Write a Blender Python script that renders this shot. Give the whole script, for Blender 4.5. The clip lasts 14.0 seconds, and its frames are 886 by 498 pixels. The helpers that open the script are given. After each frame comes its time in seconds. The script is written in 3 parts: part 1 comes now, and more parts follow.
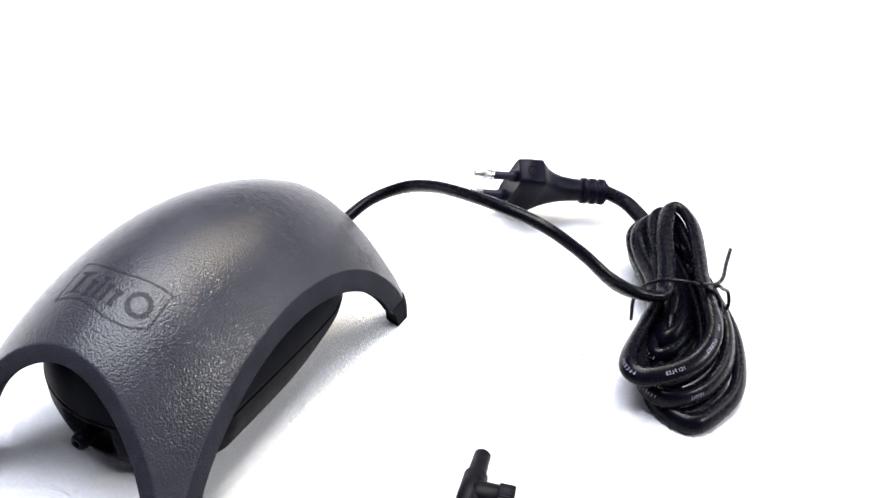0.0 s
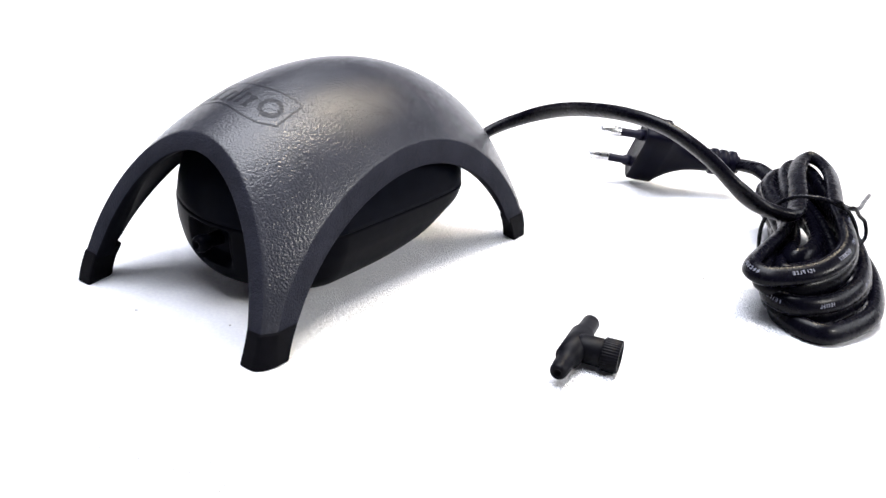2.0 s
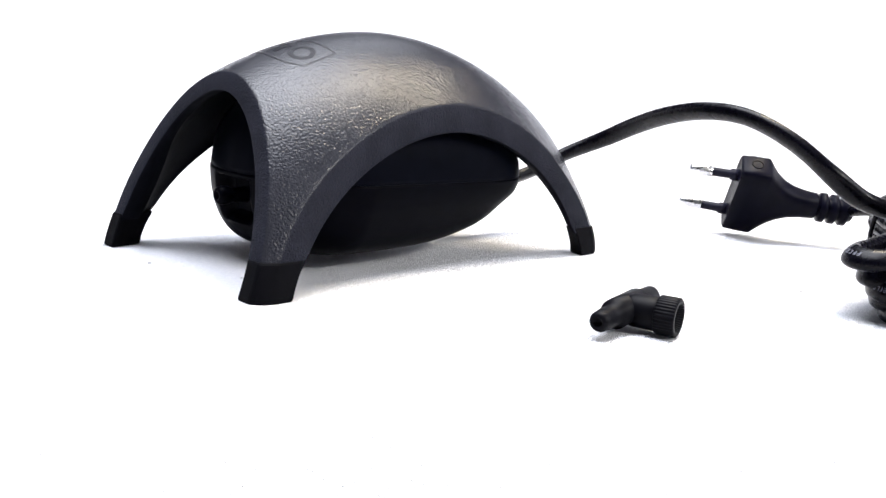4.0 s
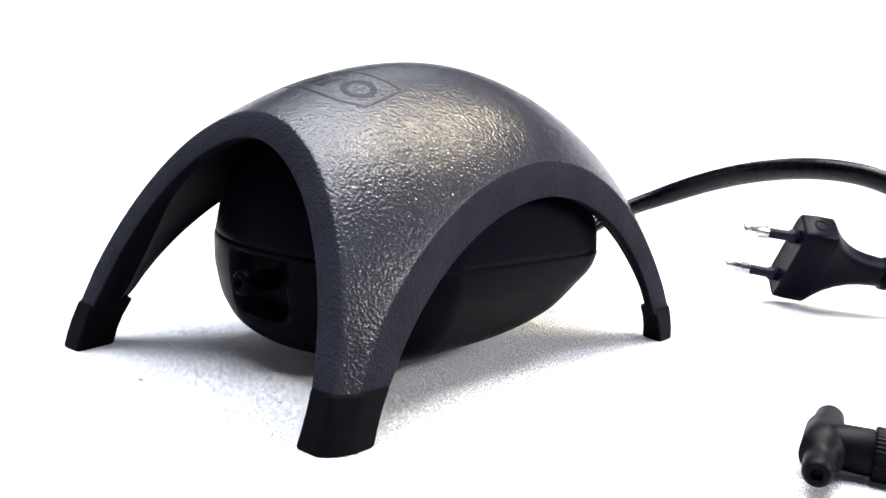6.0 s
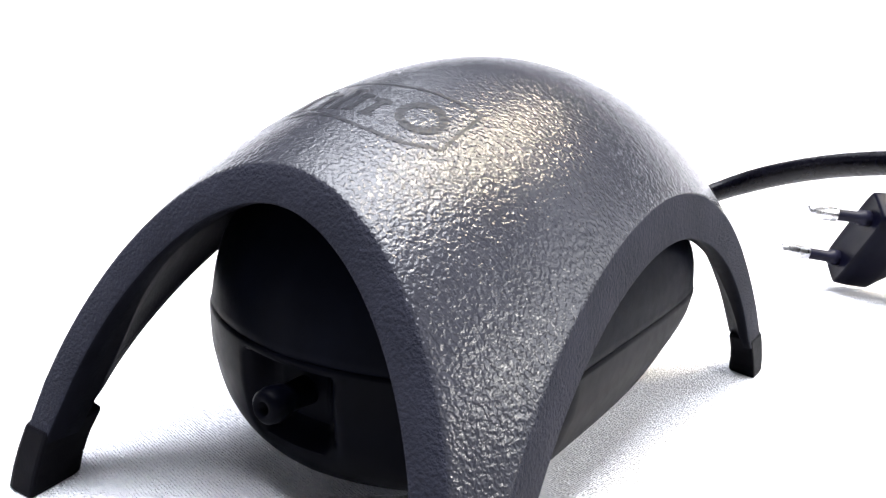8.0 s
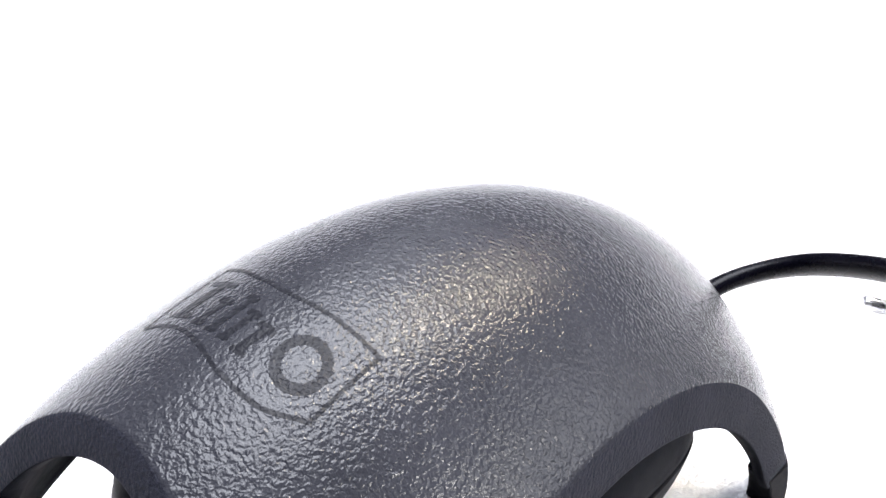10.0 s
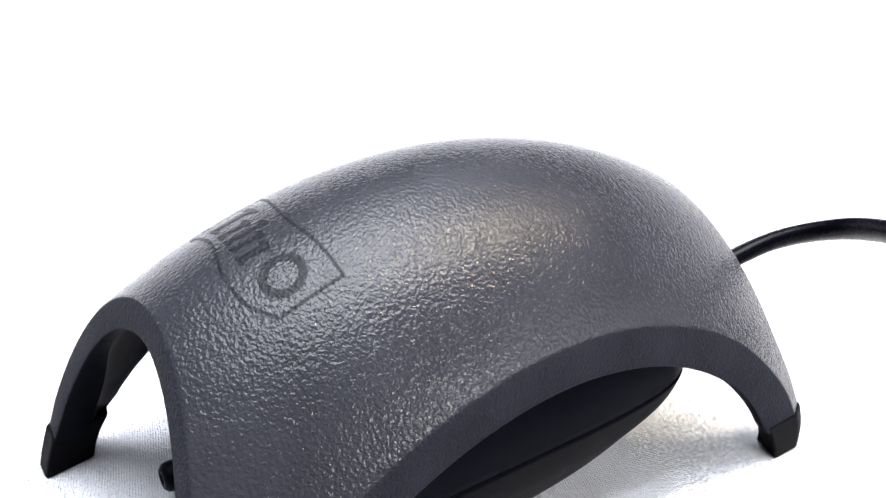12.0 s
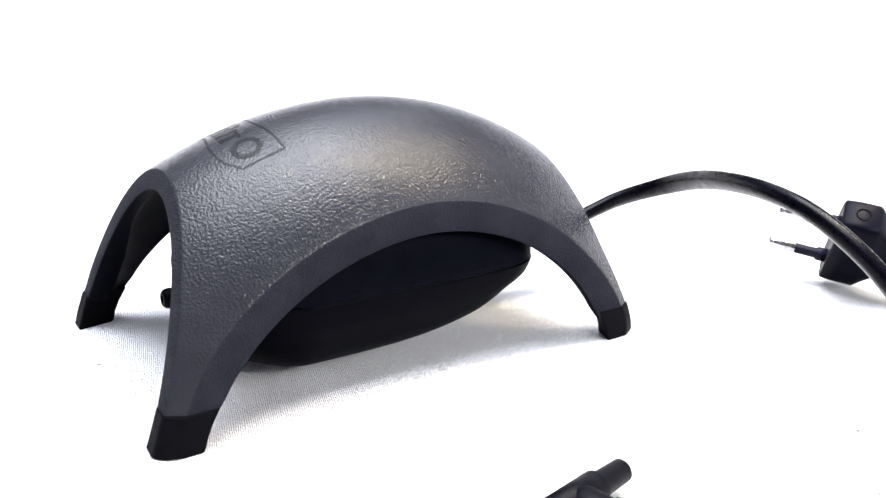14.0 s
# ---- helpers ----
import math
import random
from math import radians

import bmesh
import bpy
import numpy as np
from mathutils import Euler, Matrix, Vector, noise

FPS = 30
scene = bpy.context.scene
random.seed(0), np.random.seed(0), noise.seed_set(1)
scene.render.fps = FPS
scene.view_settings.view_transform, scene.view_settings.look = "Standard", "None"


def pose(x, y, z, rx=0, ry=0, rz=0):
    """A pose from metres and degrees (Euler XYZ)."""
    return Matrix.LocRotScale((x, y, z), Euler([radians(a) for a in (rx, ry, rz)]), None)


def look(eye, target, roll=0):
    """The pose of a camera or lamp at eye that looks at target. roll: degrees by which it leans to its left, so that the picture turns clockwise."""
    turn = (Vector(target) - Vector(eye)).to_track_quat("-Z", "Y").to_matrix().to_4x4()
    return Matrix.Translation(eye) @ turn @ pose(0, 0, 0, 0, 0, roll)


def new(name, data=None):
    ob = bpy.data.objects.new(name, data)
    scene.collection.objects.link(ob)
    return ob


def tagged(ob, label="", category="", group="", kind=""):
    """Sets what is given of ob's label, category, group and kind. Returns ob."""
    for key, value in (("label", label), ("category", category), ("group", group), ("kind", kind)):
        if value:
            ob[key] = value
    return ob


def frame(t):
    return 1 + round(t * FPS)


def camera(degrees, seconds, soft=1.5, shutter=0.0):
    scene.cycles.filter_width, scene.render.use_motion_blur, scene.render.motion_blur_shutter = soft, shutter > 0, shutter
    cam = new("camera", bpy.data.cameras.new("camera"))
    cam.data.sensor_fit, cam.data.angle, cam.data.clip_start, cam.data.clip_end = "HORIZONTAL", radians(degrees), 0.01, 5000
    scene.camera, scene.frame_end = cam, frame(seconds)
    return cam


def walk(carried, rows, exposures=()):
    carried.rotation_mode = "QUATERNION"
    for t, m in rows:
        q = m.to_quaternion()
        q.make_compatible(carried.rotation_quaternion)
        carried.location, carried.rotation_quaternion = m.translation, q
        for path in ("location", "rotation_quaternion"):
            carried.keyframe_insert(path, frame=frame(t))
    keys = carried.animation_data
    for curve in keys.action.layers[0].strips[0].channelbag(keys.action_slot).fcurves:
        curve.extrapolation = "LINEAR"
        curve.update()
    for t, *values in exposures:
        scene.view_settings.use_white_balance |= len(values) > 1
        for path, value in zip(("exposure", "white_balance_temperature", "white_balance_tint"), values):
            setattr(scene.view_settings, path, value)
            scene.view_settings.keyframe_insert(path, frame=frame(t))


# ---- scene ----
cam = camera(53.99, 14.0)
PATH = [
    (0, (0.14881, -0.15392, 0.19623), (0.05754, 0.08303, 0.03991), 6.46),
    (0.5, (0.15010, -0.16400, 0.18560), (0.04930, 0.07245, 0.03180), 7.00),
    (1, (0.15583, -0.17315, 0.17033), (0.04271, 0.06187, 0.02211), 7.26),
    (1.5, (0.16530, -0.18171, 0.14631), (0.03791, 0.05492, 0.01298), 6.85),
    (2, (0.17806, -0.18491, 0.12022), (0.03324, 0.05039, 0.00334), 6.29),
    (2.2, (0.18270, -0.18393, 0.11166), (0.03129, 0.04983, 0.00018), 6.13),
    (4.3, (0.20128, -0.15566, 0.05203), (0.00085, 0.06132, -0.00033), 5.13),
    (4.5, (0.19722, -0.15346, 0.05184), (-0.00392, 0.06346, 0.00193), 5.39),
    (5, (0.18553, -0.14803, 0.04942), (-0.01750, 0.06893, 0.00807), 4.85),
    (5.5, (0.16405, -0.14463, 0.05143), (-0.03132, 0.07949, 0.01144), 5.04),
    (6, (0.12768, -0.14166, 0.05335), (-0.04451, 0.10014, 0.00997), 5.99),
    (6.5, (0.10105, -0.13842, 0.05250), (-0.05079, 0.11607, 0.00586), 5.27),
    (7, (0.08691, -0.13296, 0.05775), (-0.05766, 0.12356, 0.00033), 4.92),
    (7.5, (0.08006, -0.12310, 0.06144), (-0.06588, 0.13182, 0.00044), 4.51),
    (8, (0.07610, -0.11145, 0.06835), (-0.07383, 0.13869, -0.00199), 4.84),
    (8.5, (0.07382, -0.10175, 0.07607), (-0.08033, 0.14179, -0.00715), 5.85),
    (9, (0.07308, -0.08932, 0.08873), (-0.08490, 0.14636, -0.00872), 6.32),
    (11.5, (0.09935, -0.05840, 0.12389), (-0.10119, 0.11097, -0.02136), 4.47),
    (12, (0.11286, -0.05981, 0.12392), (-0.09733, 0.09738, -0.02138), 3.94),
    (12.5, (0.12540, -0.06516, 0.12089), (-0.09058, 0.08940, -0.01862), 4.27),
    (13, (0.14657, -0.07156, 0.12065), (-0.07472, 0.08072, -0.01292), 4.26),
    (13.5, (0.17259, -0.07829, 0.11525), (-0.05547, 0.07623, -0.00353), 3.70),
    (14, (0.19940, -0.09000, 0.10881), (-0.02899, 0.07453, 0.00502), 4.13),
]
EXPOSURES = [(0.0, -0.04), (2.2, -0.04), (4.5, -0.09), (6.0, 0.01), (6.5, 0.16), (7.0, 0.40), (7.5, 0.49), (8.0, 0.53), (8.5, 0.53), (9.0, 0.41), (11.5, -0.04), (12.0, 0.06), (12.5, 0.21), (13.0, 0.29), (13.5, 0.27), (14.0, 0.20)]
walk(cam, [(t, look(eye, target, roll)) for t, eye, target, roll in PATH], EXPOSURES)

# ---------------------------------------------------------------- light
world = bpy.data.worlds.new("world")
scene.world = world
world.use_nodes = True
sky = world.node_tree.nodes["Background"]
sky.inputs["Color"].default_value = (0.86, 0.91, 1.0, 1)
sky.inputs["Strength"].default_value = 0.2


def softbox(name, eye, target, size_x, size_y, watts, colour):
    data = bpy.data.lights.new(name, "AREA")
    data.shape, data.size, data.size_y = "RECTANGLE", size_x, size_y
    data.energy, data.color = watts, colour
    ob = new(name, data)
    ob.matrix_world = look(eye, target)
    return ob


WARM = (1.0, 0.86, 0.62)
softbox("overhead_diffuser", (-0.10, -0.02, 1.10), (-0.10, -0.02, 0.0), 0.8, 0.8, 51.0, (0.89, 0.92, 1.0))
softbox("ceiling_lamp", (0.06, 0.30, 0.95), (0.02, 0.02, 0.0), 0.10, 0.08, 7.5, WARM)
softbox("ceiling_lamp", (0.13, 0.66, 0.92), (0.02, 0.04, 0.0), 0.12, 0.12, 7.5, WARM)
softbox("side_window", (1.02, 0.18, 0.62), (0.03, -0.01, 0.03), 0.13, 0.11, 8.5, (1.0, 0.98, 0.92))
# area lamp added out of view for a broad sheen on the dome's flank
softbox("corner_fill", (1.25, 0.85, 0.80), (0.03, 0.05, 0.03), 1.1, 0.7, 17.0, (0.93, 0.95, 1.0))
# two unseen strips added to keep the rising cloth white
softbox("background_fill", (-0.10, 0.85, 1.05), (-0.10, 1.20, 0.12), 1.7, 0.2, 6.5, (0.86, 0.91, 1.0))
softbox("background_fill", (-0.80, 0.40, 1.05), (-1.10, 0.40, 0.12), 1.7, 0.2, 7.5, (0.86, 0.91, 1.0))


# ---------------------------------------------------------------- materials
def material(name, colour, rough, metal=0.0, spec=0.5):
    m = bpy.data.materials.new(name)
    m.use_nodes = True
    b = m.node_tree.nodes["Principled BSDF"]
    b.inputs["Base Color"].default_value = (*colour, 1)
    b.inputs["Roughness"].default_value = rough
    b.inputs["Metallic"].default_value = metal
    b.inputs["Specular IOR Level"].default_value = spec
    return m, m.node_tree, b


def tex(tree, kind, **values):
    n = tree.nodes.new(kind)
    for k, v in values.items():
        n.inputs[k.replace("_", " ")].default_value = v
    return n


def coords(tree):
    return tree.nodes.new("ShaderNodeTexCoord").outputs["Object"]


def bump(tree, bsdf, height, strength, distance, before=None):
    n = tree.nodes.new("ShaderNodeBump")
    n.inputs["Strength"].default_value = strength
    n.inputs["Distance"].default_value = distance
    tree.links.new(height, n.inputs["Height"])
    if before:
        tree.links.new(before, n.inputs["Normal"])
    tree.links.new(n.outputs["Normal"], bsdf.inputs["Normal"])
    return n.outputs["Normal"]


def ramp(tree, fac, stops):
    n = tree.nodes.new("ShaderNodeValToRGB")
    e = n.color_ramp.elements
    while len(e) < len(stops):
        e.new(0.5)
    for el, (p, c) in zip(e, stops):
        el.position, el.color = p, (*c, 1)
    tree.links.new(fac, n.inputs["Fac"])
    return n.outputs["Color"]


def vary(tree, bsdf, scale, dark, light, detail=3.0):
    """Base colour drifting between two tones."""
    n = tex(tree, "ShaderNodeTexNoise", Scale=scale, Detail=detail, Roughness=0.6)
    tree.links.new(coords(tree), n.inputs["Vector"])
    tree.links.new(ramp(tree, n.outputs["Fac"], [(0.3, dark), (0.7, light)]), bsdf.inputs["Base Color"])
    return n


def rough_by(tree, bsdf, scale, low, high):
    n = tex(tree, "ShaderNodeTexNoise", Scale=scale, Detail=4.0)
    tree.links.new(coords(tree), n.inputs["Vector"])
    r = tree.nodes.new("ShaderNodeMapRange")
    r.inputs["From Min"].default_value, r.inputs["From Max"].default_value = 0.3, 0.7
    r.inputs["To Min"].default_value, r.inputs["To Max"].default_value = low, high
    tree.links.new(n.outputs["Fac"], r.inputs["Value"])
    tree.links.new(r.outputs["Result"], bsdf.inputs["Roughness"])


def grained_plastic():
    """Grey ABS with a pebbled leather grain."""
    m, t, b = material("grained_grey_plastic", (0.05, 0.05, 0.06), 0.42, spec=0.155)
    b.inputs["Sheen Weight"].default_value = 0.0
    b.inputs["Sheen Tint"].default_value = (0.80, 0.88, 1.0, 1)
    b.inputs["Sheen Roughness"].default_value = 0.35
    vary(t, b, 90, (0.0136, 0.0142, 0.0184), (0.0180, 0.0187, 0.0242))
    rough_by(t, b, 700, 0.15, 0.21)
    first = grain_relief(t, b, 0.53)[1]
    w = tex(t, "ShaderNodeTexNoise", Scale=4200, Detail=2.0)
    t.links.new(coords(t), w.inputs["Vector"])
    bump(t, b, w.outputs["Fac"], 0.25, 0.0001, first)
    return m


def rim_plastic():
    """The same grey ABS with a fine matt erosion finish."""
    m, t, b = material("matt_grey_plastic", (0.035, 0.035, 0.045), 0.6, spec=0.03)
    vary(t, b, 120, (0.0100, 0.0107, 0.0156), (0.0150, 0.0157, 0.0226))
    w = tex(t, "ShaderNodeTexNoise", Scale=1900, Detail=3.0)
    t.links.new(coords(t), w.inputs["Vector"])
    bump(t, b, w.outputs["Fac"], 1.0, 0.0004)
    return m


def grain_relief(t, b, strength):
    """Pebbles of the shell's leather grain."""
    v = tex(t, "ShaderNodeTexNoise", Scale=1600, Detail=1.2, Roughness=0.5, Distortion=0.3)
    t.links.new(coords(t), v.inputs["Vector"])
    return v, bump(t, b, v.outputs["Fac"], strength, 0.00038)


def worn_print():
    """Dark ink on the grain, rubbed thin on the tops of the pebbles."""
    m, t, b = material("dark_grey_print", (0.008, 0.0085, 0.012), 0.36, spec=0.07)
    v, first = grain_relief(t, b, 0.55)
    n = tex(t, "ShaderNodeTexNoise", Scale=320, Detail=2.0)
    t.links.new(coords(t), n.inputs["Vector"])
    add = t.nodes.new("ShaderNodeMath")
    add.operation = "MULTIPLY_ADD"
    add.inputs[1].default_value = 0.5
    t.links.new(v.outputs["Fac"], add.inputs[0])
    half_noise = t.nodes.new("ShaderNodeMath")
    half_noise.operation = "MULTIPLY"
    half_noise.inputs[1].default_value = 0.5
    t.links.new(n.outputs["Fac"], half_noise.inputs[0])
    t.links.new(half_noise.outputs[0], add.inputs[2])
    t.links.new(ramp(t, add.outputs[0], [(0.53, (0.0065, 0.0068, 0.0095)), (0.60, (0.013, 0.0134, 0.0175))]), b.inputs["Base Color"])
    return m


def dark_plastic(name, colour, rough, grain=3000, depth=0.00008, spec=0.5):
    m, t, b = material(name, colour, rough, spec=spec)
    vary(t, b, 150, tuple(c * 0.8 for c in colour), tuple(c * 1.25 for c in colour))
    rough_by(t, b, 400, rough * 0.93, min(1.0, rough * 1.08))
    w = tex(t, "ShaderNodeTexNoise", Scale=grain, Detail=2.0)
    t.links.new(coords(t), w.inputs["Vector"])
    bump(t, b, w.outputs["Fac"], 0.3, depth)
    return m


def white_cloth():
    """Plain-woven white photo cloth."""
    m, t, b = material("white_woven_cloth", (0.86, 0.87, 0.9), 0.9, spec=0.1)
    vary(t, b, 900, (0.79, 0.79, 0.85), (0.88, 0.88, 0.91), 4.0)
    c = coords(t)
    heights = []
    for turn in (0.0, math.pi / 2):
        mp = t.nodes.new("ShaderNodeMapping")
        mp.inputs["Rotation"].default_value = (0, 0, turn + 0.3)
        t.links.new(c, mp.inputs["Vector"])
        wv = tex(t, "ShaderNodeTexWave", Scale=620.0, Distortion=3.5, Detail=3.0)
        wv.inputs["Detail Scale"].default_value = 0.6
        t.links.new(mp.outputs["Vector"], wv.inputs["Vector"])
        heights.append(wv.outputs["Fac"])
    mix = t.nodes.new("ShaderNodeMath")
    mix.operation = "ADD"
    t.links.new(heights[0], mix.inputs[0])
    t.links.new(heights[1], mix.inputs[1])
    first = bump(t, b, mix.outputs[0], 0.8, 0.00040)
    fluff = tex(t, "ShaderNodeTexNoise", Scale=1500.0, Detail=3.0, Roughness=0.7)
    t.links.new(c, fluff.inputs["Vector"])
    first = bump(t, b, fluff.outputs["Fac"], 1.0, 0.0007, first)
    n = tex(t, "ShaderNodeTexNoise", Scale=26.0, Detail=3.0)
    t.links.new(c, n.inputs["Vector"])
    bump(t, b, n.outputs["Fac"], 0.35, 0.004, first)
    return m


GRAIN = grained_plastic()
RIM = rim_plastic()
# shell's own grey plastic, coloured near black for the shade inside the arches
SHADED_INSIDE = dark_plastic("shaded_shell_plastic", (0.0035, 0.0037, 0.0056), 0.55, 2100, 0.0002, spec=0.008)
CORE = dark_plastic("black_satin_plastic", (0.0013, 0.0016, 0.0034), 0.45, spec=0.013)
TUB = dark_plastic("black_gloss_plastic", (0.0006, 0.0007, 0.0018), 0.42, 1500, 0.00003, spec=0.018)
RUBBER = dark_plastic("black_rubber", (0.0014, 0.0014, 0.0023), 0.6, spec=0.032)
PVC = dark_plastic("black_pvc_sheath", (0.0009, 0.0009, 0.0024), 0.27, 2200, 0.00005, spec=0.085)
PLUG = dark_plastic("black_moulded_pvc", (0.0012, 0.0012, 0.0045), 0.40, spec=0.045)
VALVE = dark_plastic("black_nylon", (0.0018, 0.0018, 0.0032), 0.46, spec=0.055)
SLEEVE = dark_plastic("dark_pin_sleeve", (0.0057, 0.0057, 0.0123), 0.45, spec=0.082)
INK = worn_print()
MARK = material("white_cable_print", (0.10, 0.105, 0.14), 0.6)[0]
LINT = material("grey_lint", (0.30, 0.30, 0.30), 0.9)[0]
NICKEL = dark_plastic("nickel_plate", (0.55, 0.55, 0.57), 0.27, 1500, 0.00003)
NICKEL.node_tree.nodes["Principled BSDF"].inputs["Metallic"].default_value = 1.0
CLOTH = white_cloth()
WALL = dark_plastic("grey_wall_paint", (0.13, 0.13, 0.14), 0.9, 300, 0.0003, spec=0.2)


# ---------------------------------------------------------------- mesh helpers
def part(name, bm, mat, parent=None, label="", smooth=True):
    """Links a bmesh as one mesh object, under its thing or part if one is given."""
    bmesh.ops.recalc_face_normals(bm, faces=bm.faces)
    me = bpy.data.meshes.new(name)
    for f in bm.faces:
        f.smooth = smooth
    bm.to_mesh(me)
    bm.free()
    for m in mat if isinstance(mat, (list, tuple)) else [mat]:
        me.materials.append(m)
    ob = new(name, me)
    if parent:
        ob.parent = parent
    if label:
        ob["label"] = label
    return ob


def thing(name, label, category, at=(0, 0, 0), group=""):
    ob = new(name)
    ob.empty_display_size = 0.02
    ob.location = at
    return tagged(ob, label, category, group)


def loft(rings, caps=True, bm=None, mat=0):
    """Skins closed rings of equal length."""
    bm = bm or bmesh.new()
    rows = [[bm.verts.new(p) for p in r] for r in rings]
    n = len(rows[0])
    for a, b in zip(rows, rows[1:]):
        for i in range(n):
            bm.faces.new((a[i], a[(i + 1) % n], b[(i + 1) % n], b[i])).material_index = mat
    if caps:
        bm.faces.new(rows[0][::-1]).material_index = mat
        bm.faces.new(rows[-1]).material_index = mat
    return bm


def lathe(profile, origin, axis, sides=32, caps=True, bm=None, ribs=0, rib_depth=0.0, rib_range=(0, 0)):
    """Turns (distance along axis, radius) pairs about an axis."""
    axis = Vector(axis).normalized()
    side = axis.orthogonal().normalized()
    other = axis.cross(side)
    rings = []
    for s, r in profile:
        ring = []
        for i in range(sides):
            a = 2 * math.pi * i / sides
            rr = r
            if ribs and rib_range[0] <= s <= rib_range[1]:
                rr -= rib_depth * (0.5 + 0.5 * math.cos(ribs * a))
            ring.append(Vector(origin) + axis * s + (side * math.cos(a) + other * math.sin(a)) * rr)
        rings.append(ring)
    return loft(rings, caps, bm)


def spline(points, steps=10):
    """Catmull-Rom through the points."""
    p = [Vector(q) for q in points]
    p = [p[0] * 2 - p[1]] + p + [p[-1] * 2 - p[-2]]
    out = []
    for i in range(1, len(p) - 2):
        a, b, c, d = p[i - 1:i + 3]
        for k in range(steps):
            t = k / steps
            out.append(0.5 * (2 * b + (c - a) * t + (2 * a - 5 * b + 4 * c - d) * t * t + (3 * b - a - 3 * c + d) * t ** 3))
    return out + [p[-2]]


def eased(path, rounds=2):
    for _ in range(rounds):
        path = [path[0]] + [(a + 2 * b + c) / 4 for a, b, c in zip(path, path[1:], path[2:])] + [path[-1]]
    return path


def superpower(v, e):
    return math.copysign(abs(v) ** e, v)


# ---------------------------------------------------------------- photo cloth
def backdrop():
    """White cloth: flat under the things, sweeping up into a soft wall on two sides."""
    bm = bmesh.new()
    n = 110
    grid = []
    for j in range(n + 1):
        row = []
        for i in range(n + 1):
            x, y = -1 + 1.75 * i / n, -0.62 + 1.62 * j / n
            r = (max(0.0, -x) ** 5 + max(0.0, y) ** 5) ** 0.2
            rise = min(1.0, max(0.0, r - 0.6) / 0.4)
            z = 0.34 * (1 - math.cos(rise * math.pi / 2))
            reach = (min(r, 0.6) + 0.30 * math.sin(rise * math.pi / 2)) / r if r > 0.6 else 1.0
            px, py = (x * reach if x < 0 else x), (y * reach if y > 0 else y)
            row.append(bm.verts.new((1.10 * px, 1.22 * py + 0.05, z)))
        grid.append(row)
    for a, b in zip(grid, grid[1:]):
        for i in range(n):
            bm.faces.new((a[i], a[i + 1], b[i + 1], b[i]))
    ob = part("backdrop", bm, CLOTH)
    tagged(ob, "white woven photo cloth sweeping up behind the products", "backdrop", kind="structure")


def slab(name, low, high, mat, label, category):
    bm = bmesh.new()
    bmesh.ops.create_cube(bm, size=1.0)
    for v in bm.verts:
        v.co = Vector([lo + (hi - lo) * (c + 0.5) for c, lo, hi in zip(v.co, low, high)])
    tagged(part(name, bm, mat, smooth=False), label, category, kind="structure")


def room():
    """Plain light grey room that closes the place."""
    slab("floor", (-1.6, -1.7, -0.06), (1.6, 1.8, -0.004), WALL, "plain grey support under the cloth", "floor")
    slab("ceiling", (-1.7, -1.8, 1.75), (1.7, 1.9, 1.81), WALL, "plain grey ceiling", "ceiling")
    slab("wall_west", (-1.7, -1.8, -0.06), (-1.6, 1.9, 1.75), WALL, "plain grey wall", "wall")
    slab("wall_east", (1.6, -1.8, -0.06), (1.7, 1.9, 1.75), WALL, "plain grey wall", "wall")
    slab("wall_south", (-1.6, -1.8, -0.06), (1.6, -1.7, 1.75), WALL, "plain grey wall", "wall")
    slab("wall_north", (-1.6, 1.8, -0.06), (1.6, 1.9, 1.75), WALL, "plain grey wall", "wall")


room()
backdrop()

# ---------------------------------------------------------------- air pump
PUMP = (0.00347, 0.02326, 0.0)
A, B, H = 0.05414, 0.09662, 0.06613          # half axes of the dome
EX, EY, EZ = 1.90, 1.927, 1.571              # its exponents
SIDE, SIDE_IN = 0.03944, 0.121               # half width of the side faces and their lean
END, END_IN = 0.06955, 0.3065                # half length of the end faces and their lean
RIM_END, RIM_SIDE = 0.0052, 0.0077           # width of the arch rims
WALL_DEEP = 0.0032                           # how far the arch openings go in
FOOT_TOP = 0.0094


def dome_sum(x, y, z):
    return (abs(x) / A) ** EX + (abs(y) / B) ** EY + (max(z, 0.0) / H) ** EZ


def dome_z(x, y):
    return H * max(0.0, 1 - (abs(x) / A) ** EX - (abs(y) / B) ** EY) ** (1 / EZ)


def dome_normal(x, y):
    e = 1e-4
    return Vector((dome_z(x - e, y) - dome_z(x + e, y), dome_z(x, y - e) - dome_z(x, y + e), 2 * e)).normalized()


def dome_grid(nu, nv, low):
    """Points of the dome between its four flat faces; those cut off at the feet lie at height low."""
    pts = np.zeros((nv + 1, nu + 1, 3))
    cut = np.zeros((nv + 1, nu + 1), bool)
    for j in range(nv + 1):
        for i in range(nu + 1):
            u, v = 2 * i / nu - 1, 2 * j / nv - 1
            place = lambda z, k=1.0: (u * k * (SIDE - SIDE_IN * z), v * k * (END - END_IN * z), z)
            if dome_sum(*place(low)) > 1:
                lo, hi = 0.0, 1.0
                for _ in range(40):
                    mid = (lo + hi) / 2
                    lo, hi = (mid, hi) if dome_sum(*place(low, mid)) < 1 else (lo, mid)
                pts[j, i], cut[j, i] = place(low, lo), True
            else:
                lo, hi = low, H
                for _ in range(40):
                    mid = (lo + hi) / 2
                    lo, hi = (mid, hi) if dome_sum(*place(mid)) < 1 else (lo, mid)
                pts[j, i] = place(lo)
    return pts, cut


